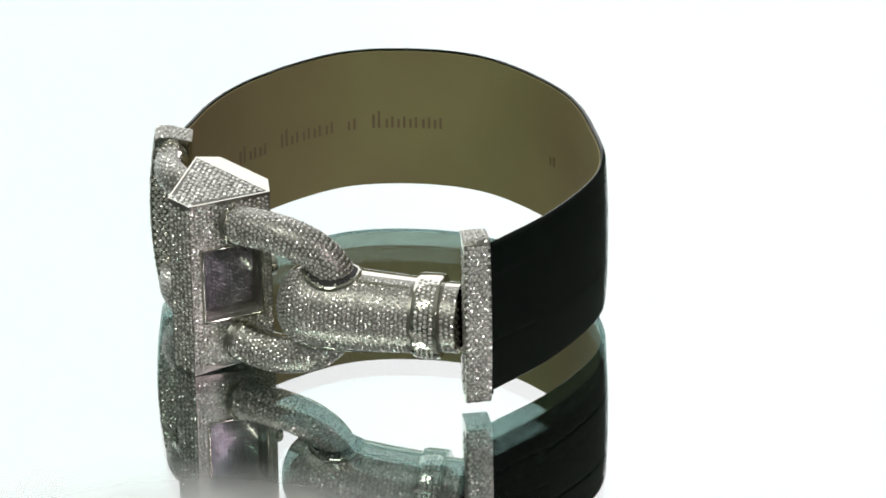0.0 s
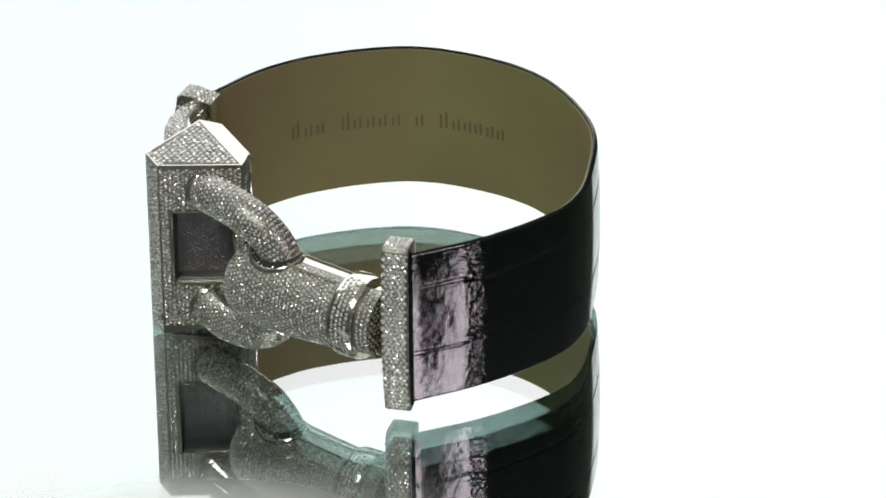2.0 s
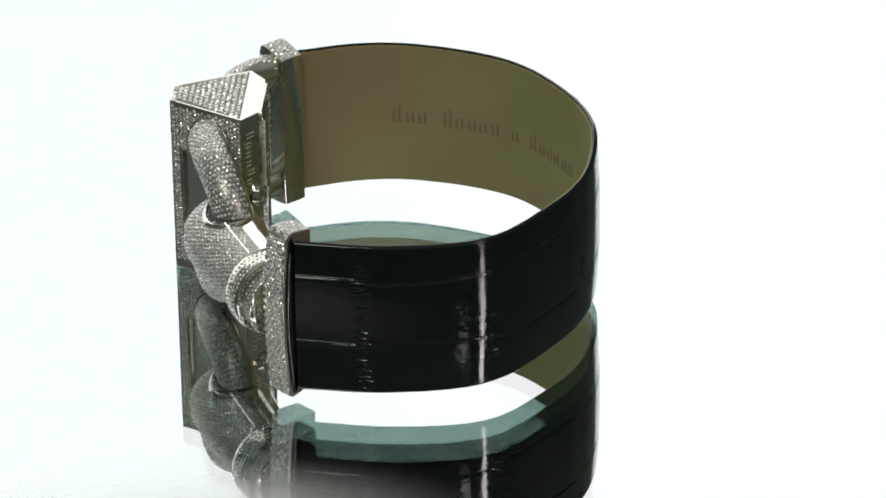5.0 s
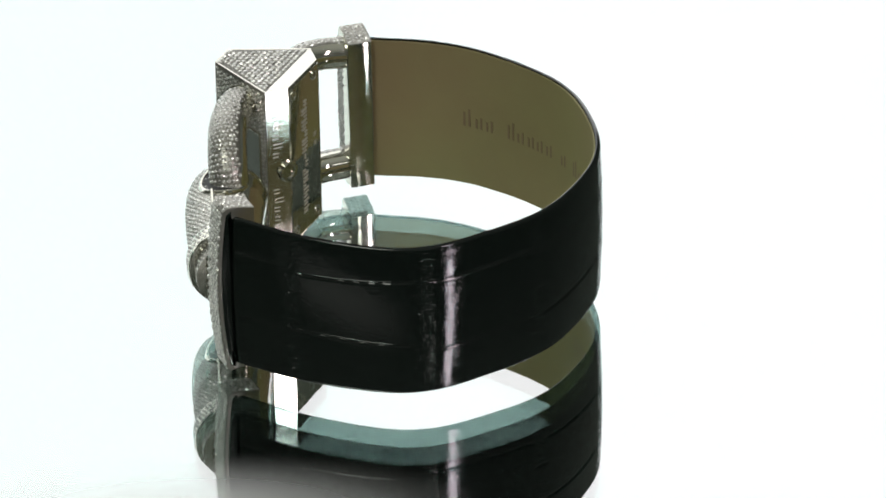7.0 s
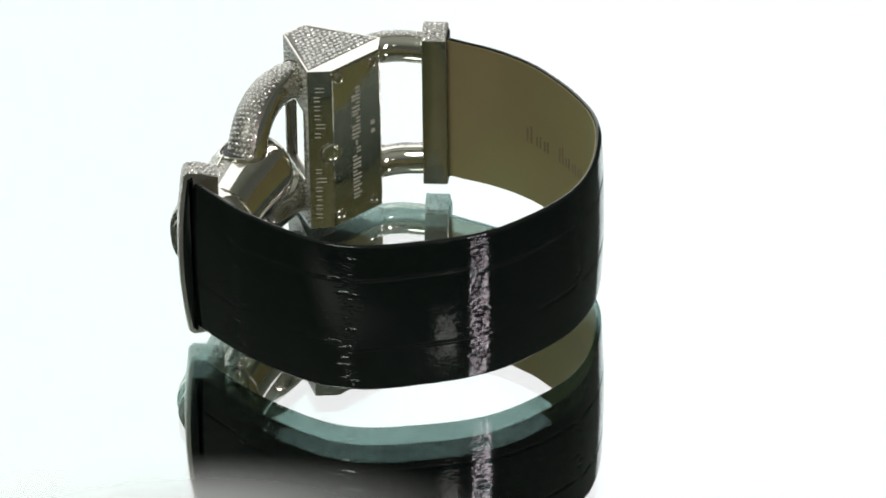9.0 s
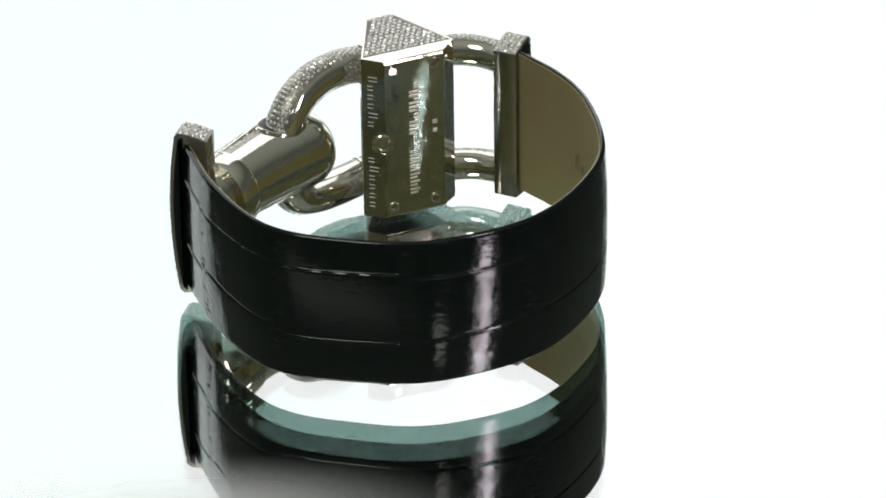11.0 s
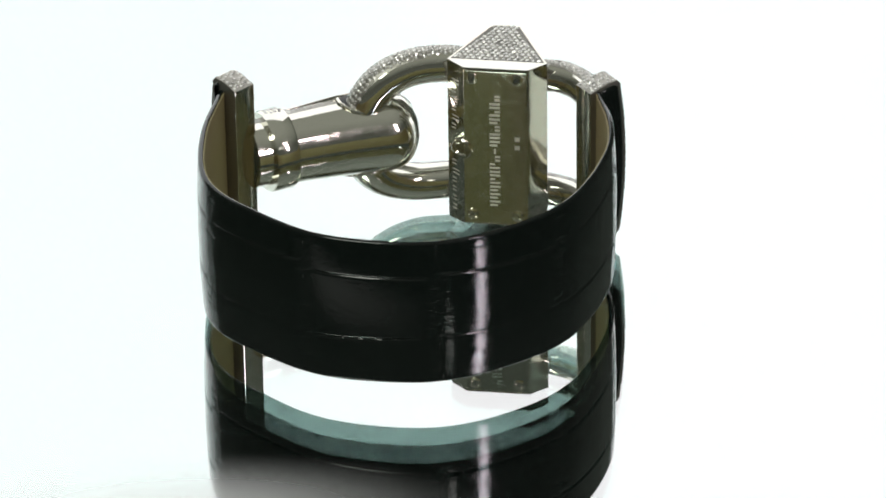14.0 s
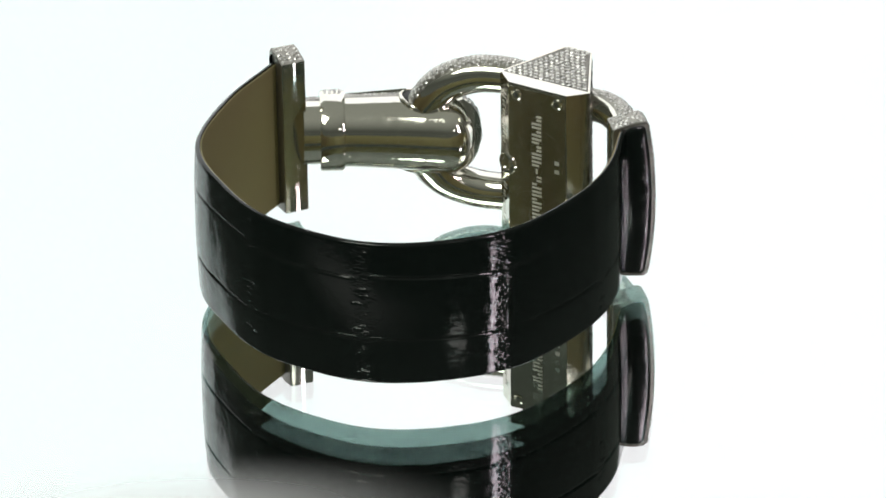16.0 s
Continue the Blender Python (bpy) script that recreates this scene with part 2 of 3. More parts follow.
tagged(sheet("floor", -4, 4, -4, 4, -0.75, DARK_TOP), "dark studio floor under the table", "floor", kind="structure")


def backdrop():
    bm = bmesh.new()
    prof = [(0.52, -0.05), (0.60, 0.0), (0.70, 0.08), (0.78, 0.20), (0.82, 0.36), (0.82, 0.60), (0.78, 0.85), (0.66, 1.05)]
    rows = []
    for y, z in prof:
        rows.append([bm.verts.new((x * 1000, (y - 0.18 * (x / 0.8) ** 2) * 1000, z * 1000)) for x in np.linspace(-0.8, 0.34, 13)])
    for a, c in zip(rows, rows[1:]):
        for k in range(12):
            bm.faces.new((a[k], a[k + 1], c[k + 1], c[k]))
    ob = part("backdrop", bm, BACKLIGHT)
    return tagged(ob, "curved white backdrop, its light put into a glow", "backdrop", kind="structure")


backdrop()

# ---- the watch ----
watch = tagged(new("wristwatch"), "diamond-set white gold padlock wristwatch with black crocodile strap on mirrored glass", "wristwatch")

CASE_O = Vector((-20.4, -7.25, 0))
CU = Vector((0.723, -0.690, 0)).normalized()
CN = Vector((-0.690, -0.723, 0)).normalized()
CASE_H = 25.35


def cp(u, n, z=0.0):
    """A point of the case: along its back, outwards from it, up."""
    return CASE_O + CU * u + CN * n + Vector((0, 0, z))


def case():
    pts = [(4.3, 0), (6.67, 2.1), (1.9, 11.97), (-1.9, 11.97), (-6.67, 2.1), (-4.3, 0)]
    bm = bmesh.new()
    low = [bm.verts.new(cp(u, n, 1.40 - 1.36 * n / 12)) for u, n in pts]
    high = [bm.verts.new(cp(u, n, CASE_H + 0.10 * n / 12)) for u, n in pts]
    bm.faces.new(low)
    bm.faces.new(high)
    for i in range(6):
        if i != 1:
            bm.faces.new((low[i], low[(i + 1) % 6], high[(i + 1) % 6], high[i]))
    # the side with the dial has a recessed window
    a, c = cp(1.9, 11.97), cp(6.67, 2.1)
    along = (c - a).normalized()
    inward = (along.cross(Vector((0, 0, 1)))).normalized()
    if inward.dot(cp(0, 5) - a) < 0:
        inward = -inward
    s0, s1, z0, z1, deep = 1.7, 9.5, 7.8, 18.4, 1.8
    corner = [(s0, z0), (s1, z0), (s1, z1), (s0, z1)]
    outer = [low[2], low[1], high[1], high[2]]
    rim = [bm.verts.new(a + along * s + Vector((0, 0, z))) for s, z in corner]
    bed = [bm.verts.new(a + along * s + Vector((0, 0, z)) + inward * deep) for s, z in ((s0 + 0.5, z0 + 0.5), (s1 - 0.5, z0 + 0.5), (s1 - 0.5, z1 - 0.5), (s0 + 0.5, z1 - 0.5))]
    for i in range(4):
        k = (i + 1) % 4
        bm.faces.new((outer[i], outer[k], rim[k], rim[i]))
        bm.faces.new((rim[i], rim[k], bed[k], bed[i]))
    bm.faces.new(bed)
    edges = [e for e in bm.edges if e.calc_face_angle(0) > 0.4]
    bmesh.ops.recalc_face_normals(bm, faces=bm.faces)
    bmesh.ops.bevel(bm, geom=edges, offset=0.16, segments=2, affect="EDGES", profile=0.5)
    body = part("case", bm, GOLD, watch, "faceted white gold case paved with diamonds")
    up = Vector((0, 0, 1))
    al2 = (cp(-6.67, 2.1) - cp(-1.9, 11.97)).normalized()
    sides = (-inward, CN, Vector((al2.y, -al2.x, 0)))
    dull(body, lambda c, n: (c - CASE_O).dot(CN) > 2.3 and (any(abs(n.dot(q)) > 0.97 for q in sides)) and not (z0 < c.z < z1 and s0 < (c - a).dot(along) < s1 and n.dot(-inward) > 0.9))
    bm = bmesh.new()
    bm.faces.new([bm.verts.new(cp(u, n, CASE_H + 0.10 * n / 12 + 0.012)) for u, n in ((6.3, 2.25), (1.75, 11.75), (-1.75, 11.75), (-6.3, 2.25))])
    bmesh.ops.solidify(bm, geom=bm.faces[:], thickness=0.02)
    part("top_setting", bm, SEAT, body, "dull metal setting under the top diamonds")
    # stones on the top, one by one
    top_seats = []
    half0, half1, depth = 6.45, 1.8, 9.5
    rows = 13
    for j in range(rows):
        f = (j + 0.5) / rows
        half = half0 + (half1 - half0) * f - 0.1
        step = 0.80
        shift = 0.5 if j % 2 else 0.0
        for i in range(-10, 11):
            u = (i + shift) * step
            if abs(u) < half - 0.25:
                top_seats.append(seat_of(cp(u, 2.35 + depth * f, CASE_H + 0.02 + 0.08 * f), up, 0.77))
    stones_single(top_seats, body)
    seats = []
    # narrow outer face
    seats += pave_flat(cp(1.8, 11.97, 0.3), up, -CU, CASE_H - 0.8, 3.6, 0.72)
    # dial side, round the window
    def border(x, y):
        return not (s0 - 0.3 < 10.81 - y < s1 + 0.3 and z0 - 1.4 < x < z1 - 0.8)
    seats += pave_flat(c - along * 0.15 + up * 1.1, up, -along, CASE_H - 1.5, 10.66, 0.61, border)
    # the opposite side
    a2, c2 = cp(-1.9, 11.97), cp(-6.67, 2.1)
    al2 = (c2 - a2).normalized()
    seats += pave_flat(c2 - al2 * 0.2 + up * 1.1, up, -al2, CASE_H - 1.5, 10.6, 0.70)
    dull(body, lambda c, n: n.z < -0.9)
    dull(body, lambda c, n: 0.15 < (c - a).dot(inward) < deep - 0.1 and s0 - 0.1 < (c - a).dot(along) < s1 + 0.1 and z0 - 0.1 < c.z < z1 + 0.1)
    under = up * -1
    for j in range(15):
        f = (j + 0.5) / 15
        half = 6.3 + (1.7 - 6.3) * f
        for i in range(-10, 11):
            u = (i + (0.5 if j % 2 else 0.0)) * 0.72
            if abs(u) < half - 0.2:
                n0 = 2.3 + 9.5 * f
                seats.append(seat_of(cp(u, n0, 1.40 - 1.36 * n0 / 12 - 0.02), under - CN * 0.11, 0.72))
    stones_joined("pave_setting", seats, body, "small round diamonds set closely in rows")
    # polished frame round the window
    for q, z, wide, high in (((s0 + s1) / 2, z0 - 0.1, s1 - s0 + 0.4, 0.2), ((s0 + s1) / 2, z1 + 0.1, s1 - s0 + 0.4, 0.2), (s0 - 0.1, (z0 + z1) / 2, 0.2, z1 - z0 - 0.1), (s1 + 0.1, (z0 + z1) / 2, 0.2, z1 - z0 - 0.1)):
        part("window_frame", box(a + along * q + up * z - inward * 0.03, along, up, inward, (wide, high, 0.4), 0.05), GOLD, body, "narrow polished window frame")
    # dial
    centre = a + along * (s0 + s1) / 2 + up * (z0 + z1) / 2 + inward * (deep - 0.2)
    bm = box(centre, along, up, inward, (s1 - s0 - 1.1, z1 - z0 - 1.1, 0.2), 0.04)
    dial = part("dial", bm, DIAL, body, "dial paved with lilac-tinted stones")
    o = a + along * (s0 + 0.7) + up * (z0 + 0.7) + inward * (deep - 0.32)
    stones_joined("dial_pave", pave_flat(o, up, along, z1 - z0 - 1.4, s1 - s0 - 1.4, 0.55), dial, "tiny lilac-tinted stones", STONE_LILAC)
    bm = box(a + along * (s0 + s1) / 2 + up * (z0 + z1) / 2 + inward * 0.55, along, up, inward, (s1 - s0 - 0.5, z1 - z0 - 0.5, 0.25))
    cr = part("crystal", bm, CRYSTAL, body, "clear flat watch crystal")
    cr.visible_shadow = False
    # back plate with screws and engraving
    bm = box(cp(0, -0.02, CASE_H / 2 + 0.65), CU, CN, up, (8.5, 0.30, CASE_H - 2.0), 0.10)
    plate = part("back_plate", bm, GOLD, body, "polished engraved back plate")
    for u in (3.1, -2.9):
        for z in (23.8, 3.0):
            bm = bmesh.new()
            rings = [[bm.verts.new(cp(u, 0, z) + (CU * math.cos(k * math.pi / 10) + up * math.sin(k * math.pi / 10)) * rr - CN * (0.15 + hh)) for k in range(20)]
                     for rr, hh in ((0.02, 0.16), (0.36, 0.16), (0.42, 0.06), (0.52, 0.06), (0.60, 0.22), (0.78, 0.14), (0.84, -0.1))]
            for p0, p1 in zip(rings, rings[1:]):
                for k in range(20):
                    bm.faces.new((p0[k], p0[(k + 1) % 20], p1[(k + 1) % 20], p1[k]))
            s = part("screw", bm, GOLD, plate, "small polished screw")
            d = (CU * math.cos(u * 3 + z) + up * math.sin(u * 3 + z))
            # dark bar painted for the shade in the screw head
            part("slot_shade", box(cp(u, -0.30, z), d, d.cross(CN), CN, (0.7, 0.14, 0.06)), DARK, s)
    # engraved line of figures, too fine to read: plain bars
    z = 20.9
    for k in range(15):
        if k != 7:
            for dz in (-0.27, 0.27):
                long = rnd.choice((1.35, 1.35, 1.0, 0.65))
                part("engraving", box(cp(0.1 + rnd.choice((-0.5, 0.5)) * (1.35 - long), -0.19, z + dz), CU, CN, up, (long, 0.08, 0.24), 0.03), ENGRAVED, plate, "fine engraved bar")
        else:
            part("engraving", box(cp(0.1, -0.19, z), CU, CN, up, (0.25, 0.10, 0.7), 0.03), ENGRAVED, plate, "fine engraved bar")
        z -= 1.15
    for k in range(2):
        part("hallmark", box(cp(-2.9, -0.18, 14.8 - 1.3 * k), CU, CN, up, (0.65, 0.05, 0.6), 0.0), ENGRAVED, plate, "small stamped hallmark")
    # engraving along the bevel
    e0 = (cp(4.3, 0) + cp(6.67, 2.1)) / 2
    ed = (cp(6.67, 2.1) - cp(4.3, 0)).normalized()
    en = ed.cross(up)
    z = 22.5
    for k in range(15):
        if k not in (6, 7, 8):
            tall = 1.9 if k in (0, 4, 10) else 1.15
            for dz in (-0.28, 0.28):
                part("engraving", box(e0 + ed * (tall - 1.9) / 2 * -1 + up * (z + dz), ed, en, up, (tall * 0.65, 0.05, 0.11), 0.02), ENGRAVED, plate, "fine engraved bar")
        z -= 1.38
    # crown
    bm = bmesh.new()
    prof = [(0.0, 0.10), (0.85, 0.10), (0.98, 0.30), (1.36, 0.34), (1.46, 0.22), (1.46, -0.5)]
    rows = []
    for r0, h in prof:
        rows.append([bm.verts.new((max(r0, 0.01) * (1.0 + (0.03 if k % 2 else 0) * (r0 > 1.4)) * math.cos(k * math.pi / 20), max(r0, 0.01) * (1.0 + (0.03 if k % 2 else 0) * (r0 > 1.4)) * math.sin(k * math.pi / 20), h)) for k in range(40)])
    for p0, p1 in zip(rows, rows[1:]):
        for k in range(40):
            bm.faces.new((p0[k], p0[(k + 1) % 40], p1[(k + 1) % 40], p1[k]))
    out = (-CN + CU * 0.35).normalized()
    q = out.to_track_quat("Z", "Y").to_matrix()
    for v in bm.verts:
        v.co = q @ v.co + cp(4.55, 0.1, 12.9)
    part("crown", bm, GOLD, body, "small round fluted crown")
    return body


case()


def shackle():
    half = [(-22.2, -15.0, 21.7), (-18.8, -17.3, 22.25), (-14.9, -19.2, 22.0), (-11.3, -20.4, 20.5), (-8.9, -21.0, 17.6)]
    pts = half + [(-8.0, -21.2, 12.9)] + [(x, y, 26.5 - z) for x, y, z in reversed(half)]
    line = smooth_line(pts, 90)
    fr = frames_of(line, (-0.3, -0.95, 0.05))
    radii = [2.48 + 0.10 * math.sin(math.pi * i / 89) for i in range(90)]
    ob = part("shackle", tube(fr, radii), GOLD, watch, "curved white gold shackle, paved outside and polished inside")
    for k in (2, -3):
        p, t, a, c = fr[k]
        part("ferrule", tube([(p + t * d, t, a, c) for d in (-0.25, -0.15, 0.15, 0.25)], [2.5, 2.68, 2.68, 2.5]), GOLD, ob, "polished ring at the foot of the shackle")
    mid = Vector((-16, -17, 12.9))
    out = Vector((-0.35, -0.93, 0))

    def facing(p):
        away = Vector((p.x - mid.x, 0, (p.z - mid.z))).normalized()
        return (out + away * (0.65 if p.z > mid.z else 0.25)).normalized()
    dull(ob, lambda c, n: n.angle(facing(c), 3) < radians(92))
    stones_joined("pave_setting", pave_tube(fr, radii, facing, 92, 0.61, 0.03, 0.97), ob, "small round diamonds set closely in rows")
    return ob


shackle()


def clasp():
    start, end = Vector((8.2, -25.8, 13.4)), Vector((-15.9, -18.8, 12.8))
    line = smooth_line([start, start.lerp(end, 0.33) + Vector((-0.3, -0.5, 0)), start.lerp(end, 0.66) + Vector((-0.4, -0.6, 0)), end], 70)
    fr = frames_of(line, (-0.25, -0.97, 0))
    radii = []
    for i in range(70):
        f = i / 69
        if f < 0.20:
            r = 4.55
        else:
            g = (f - 0.20) / 0.80
            r = 4.85 + 0.55 * min(1.0, g * 1.6)
        if f > 0.80:
            e = (f - 0.80) / 0.20
            r *= math.sqrt(max(0.0, 1 - (e * 0.995) ** 2.6))
        radii.append(max(r, 0.05))
    ob = part("clasp_barrel", tube(fr[3:], radii[3:], 36), GOLD, watch, "tapered white gold barrel holding the shackle, paved outside")
    out = Vector((-0.27, -0.96, 0.0)).normalized()
    dull(ob, lambda c, n: n.angle(out, 3) < radians(87))
    stones_joined("pave_setting", pave_tube(fr, radii, lambda p: out, 86, 0.60, 0.28, 0.97), ob, "small round diamonds set closely in rows")
    neck = pave_tube(fr, radii, lambda p: out, 86, 0.59, 0.045, 0.125)
    stones_joined("neck_pave", neck, ob, "small round diamonds set closely in rows")
    # collar
    cl = [fr[9], fr[9], fr[10], fr[17], fr[18], fr[18]]
    cr = [4.4, 5.35, 5.5, 5.5, 5.35, 4.4]
    col = part("collar", tube(cl, cr, 36), GOLD, ob, "raised collar ring set with diamonds")
    cf = fr[9:19]
    stones_joined("collar_pave", pave_tube(cf, [5.5] * 10, lambda p: out, 86, 0.60, 0.12, 0.88), col, "small round diamonds set closely in rows")
    # the paved shell stands up as a polished lip towards the shackle
    for sgn in (1, -1):
        bm = bmesh.new()
        rows = []
        up = Vector((0, 0, sgn))
        for i in range(20, 42):
            p = fr[i][0]
            nrm, flat = (out * 0.30 + up * 0.95).normalized(), (out * 0.95 - up * 0.30).normalized()
            h = 0.15 + 0.4 * ((i - 20) / 23) ** 1.2
            r0 = radii[i]
            rows.append([bm.verts.new(p + nrm * q + flat * w) for q, w in ((r0 - 0.5, -0.22), (r0 + h, -0.12), (r0 + h, 0.12), (r0 - 0.5, 0.22))])
        for a, c in zip(rows, rows[1:]):
            for k in range(4):
                bm.faces.new((a[k], a[(k + 1) % 4], c[(k + 1) % 4], c[k]))
        bm.faces.new(rows[0])
        bm.faces.new(rows[-1])
        part("lip", bm, GOLD, ob, "polished lip along the paved shell")
    # openings for the shackle: shade painted as a dark band inside a polished rim, both following the barrel
    ax = fr[48][1]
    across = Vector((0, 0, 1)).cross(ax).normalized()
    k0 = min(range(70), key=lambda k: (fr[k][0] - Vector((-9.1, -20.9, 12.8))).length)
    mid = fr[k0][0] + across * 0.25 * (1 if across.y < 0 else -1)
    for sgn in (1, -1):
        def skin(p, lift):
            k = min(range(70), key=lambda q: abs((fr[q][0] - p).dot(ax)))
            d = p - fr[k][0]
            side = (d - ax * d.dot(ax) - Vector((0, 0, d.z))).length
            return Vector((p.x, p.y, fr[k][0].z + sgn * (math.sqrt(max(0.3, radii[k] ** 2 - side ** 2)) + lift)))

        def spot(ang, grow):
            return mid + ax * math.cos(ang) * (3.65 + grow) + across * math.sin(ang) * (3.05 + grow)
        bm = bmesh.new()
        rows = [[bm.verts.new(skin(spot(2 * math.pi * k / 48, g), h)) for g, h in ((-1.6, 0.10), (-0.8, 0.10), (-0.05, 0.10), (-0.05, -0.4), (-1.6, -0.4))] for k in range(48)]
        for k in range(48):
            for q in range(5):
                bm.faces.new((rows[k][q], rows[(k + 1) % 48][q], rows[(k + 1) % 48][(q + 1) % 5], rows[k][(q + 1) % 5]))
        part("opening_shade", bm, DARK, ob, "dark band painted for the shaded gap round the shackle")
        bm = bmesh.new()
        rows = []
        for k in range(48):
            ang = 2 * math.pi * k / 48
            rows.append([bm.verts.new(skin(spot(ang, 0.27 * math.cos(b)), 0.12 + 0.27 * math.sin(b))) for b in (q * math.pi / 4 for q in range(8))])
        for k in range(48):
            for q in range(8):
                bm.faces.new((rows[k][q], rows[(k + 1) % 48][q], rows[(k + 1) % 48][(q + 1) % 8], rows[k][(q + 1) % 8]))
        part("rim", bm, GOLD, ob, "polished rim round the opening")
    return ob


clasp()


def end_plate(place, side, out, depth, z1, reach, label):
    """A tall bar at a strap end, bowed outwards. place: middle of its inner face at the floor; side: towards the strap; out: outwards."""
    side, out, up = Vector(side).normalized(), Vector(out).normalized(), Vector((0, 0, 1))
    w, z0 = 3.4, 1.6
    base = Vector(place)
    zm, h = (z0 + z1) / 2, (z1 - z0) / 2

    def bow(z):
        return depth - 1.05 * ((z - zm) / h) ** 2

    def outline(inset):
        e = bow(z0) - inset
        pts = [(inset * 1.5, z0 + 0.75 + inset), (e - 2.0, z0 + 0.25 + inset), (e - 0.5, z0 + 0.05 + inset)]
        for k in range(11):
            z = z0 + 0.5 + inset + (z1 - z0 - 1.0 - 2 * inset) * k / 10
            pts.append((bow(z) - inset, z))
        return pts + [(e - 0.5, z1 - 0.05 - inset), (e - 2.0, z1 - 0.12 - inset), (inset * 1.5, z1 - 0.75 - inset)]

    def slab(pts, q0, q1):
        bm = bmesh.new()
        rings = [[bm.verts.new(base + side * q + out * o + up * z) for o, z in pts] for q in (q0, q1)]
        bm.faces.new(rings[0])
        bm.faces.new(rings[1])
        k = len(pts)
        for i in range(k):
            bm.faces.new((rings[0][i], rings[0][(i + 1) % k], rings[1][(i + 1) % k], rings[1][i]))
        bmesh.ops.recalc_face_normals(bm, faces=bm.faces)
        return bm, rings
    bm, rings = slab(outline(0.0), -w / 2, w / 2)
    rim = [e for e in bm.edges if all(v in rings[0] for v in e.verts) or all(v in rings[1] for v in e.verts)]
    bmesh.ops.bevel(bm, geom=rim, offset=0.2, segments=2, affect="EDGES", profile=0.5)
    ob = part("end_plate", bm, GOLD, watch, label)
    dull(ob, lambda c, n: n.dot(out) > 0.8 or abs(n.z) > 0.7 or n.dot(side) > 0.8)
    # five columns of stones on the bowed face
    seats = []
    rows, cols = 42, 5
    for k in range(rows):
        z = z0 + 0.6 + (z1 - z0 - 1.2) * (k + 0.5) / rows
        nrm = out + up * (2 * 1.05 * (z - zm) / h / h)
        for c in range(cols):
            q = (c + 0.5 + (0.25 if k % 2 else -0.25)) / cols - 0.5
            seats.append(seat_of(base + side * q * (w - 0.3) + out * (bow(z)) + up * z, nrm, 0.64))
    stones_single(seats, ob)
    # sloping top and underside
    top = []
    e = bow(z0)
    for edge, sgn, drop, sag in ((z1, 1, -0.75, -0.12), (z0, -1, -0.75, -0.25)):
        for (o0, h0), (o1, h1) in (((0.15, drop + 0.02), (e - 2.0, sag)), ((e - 2.0, sag), (e - 0.5, -0.05)), ((e - 0.5, -0.06), (e, -0.5))):
            p0, p1 = base + out * o0 + up * (edge + sgn * h0), base + out * o1 + up * (edge + sgn * h1)
            run = p1 - p0
            across = side if run.cross(side).z * sgn > 0 else -side
            top += pave_flat(p0 - across * (w / 2 - 0.15), run, across, run.length, w - 0.3, 0.66)
    # outer half of the side towards the case
    b4 = up if out.cross(up).dot(-side) > 0 else -up
    foot = base - side * (w / 2) + out * 0.2 + (up * (z0 + 1.6) if b4.z > 0 else up * (z1 - 1.6))
    top += pave_flat(foot, out, b4, depth - 0.4, z1 - z0 - 3.2, 0.66, lambda x, y: x > depth - 3.4 and x < bow(z0 + 1.6 + y) - 0.5)
    stones_joined("pave_setting", top, ob, "small round diamonds set closely in rows")
    # leather packed into the open frame on the strap side
    bm, rings = slab([(max(o, reach), z) for o, z in outline(0.38)], w / 2 - 0.9, w / 2 + 0.3)
    bmesh.ops.bevel(bm, geom=[e for e in bm.edges if all(v in rings[1] for v in e.verts)], offset=0.7, segments=4, affect="EDGES", profile=0.5)
    part("strap_end", bm, LEATHER, ob, "black leather strap end inside the polished frame")
    return ob


end_plate((8.75, -23.4, 0), (0.993, 0.12, 0), (0.12, -0.993, 0), 5.4, 25.9, 3.1, "tall diamond-set end bar of the strap beside the clasp")
end_plate((-27.3, 2.95, 0), (0.03, 0.999, 0), (-0.999, 0.03, 0), 5.8, 25.2, 0.9, "tall diamond-set end bar of the strap beside the case")


def link(z, sgn):
    line = smooth_line([(-26.8, -7.6, z), (-29.0, -5.0, z + 0.3 * sgn), (-30.0, -2.0, z + 0.2 * sgn), (-29.9, 1.6, z)], 30)
    fr = frames_of(line, (-1, -0.2, 0))
    radii = [2.15] * 30
    ob = part("link", tube(fr, radii), GOLD, watch, "short curved white gold link, paved outside")
    out = Vector((-0.85, -0.35, 0.45 if sgn > 0 else 0.05)).normalized()
    dull(ob, lambda c, n: n.angle(out, 3) < radians(84))
    stones_joined("pave_setting", pave_tube(fr, radii, lambda p: out, 84, 0.62, 0.05, 0.98), ob, "small round diamonds set closely in rows")


link(22.0, 1)
link(4.9, -1)


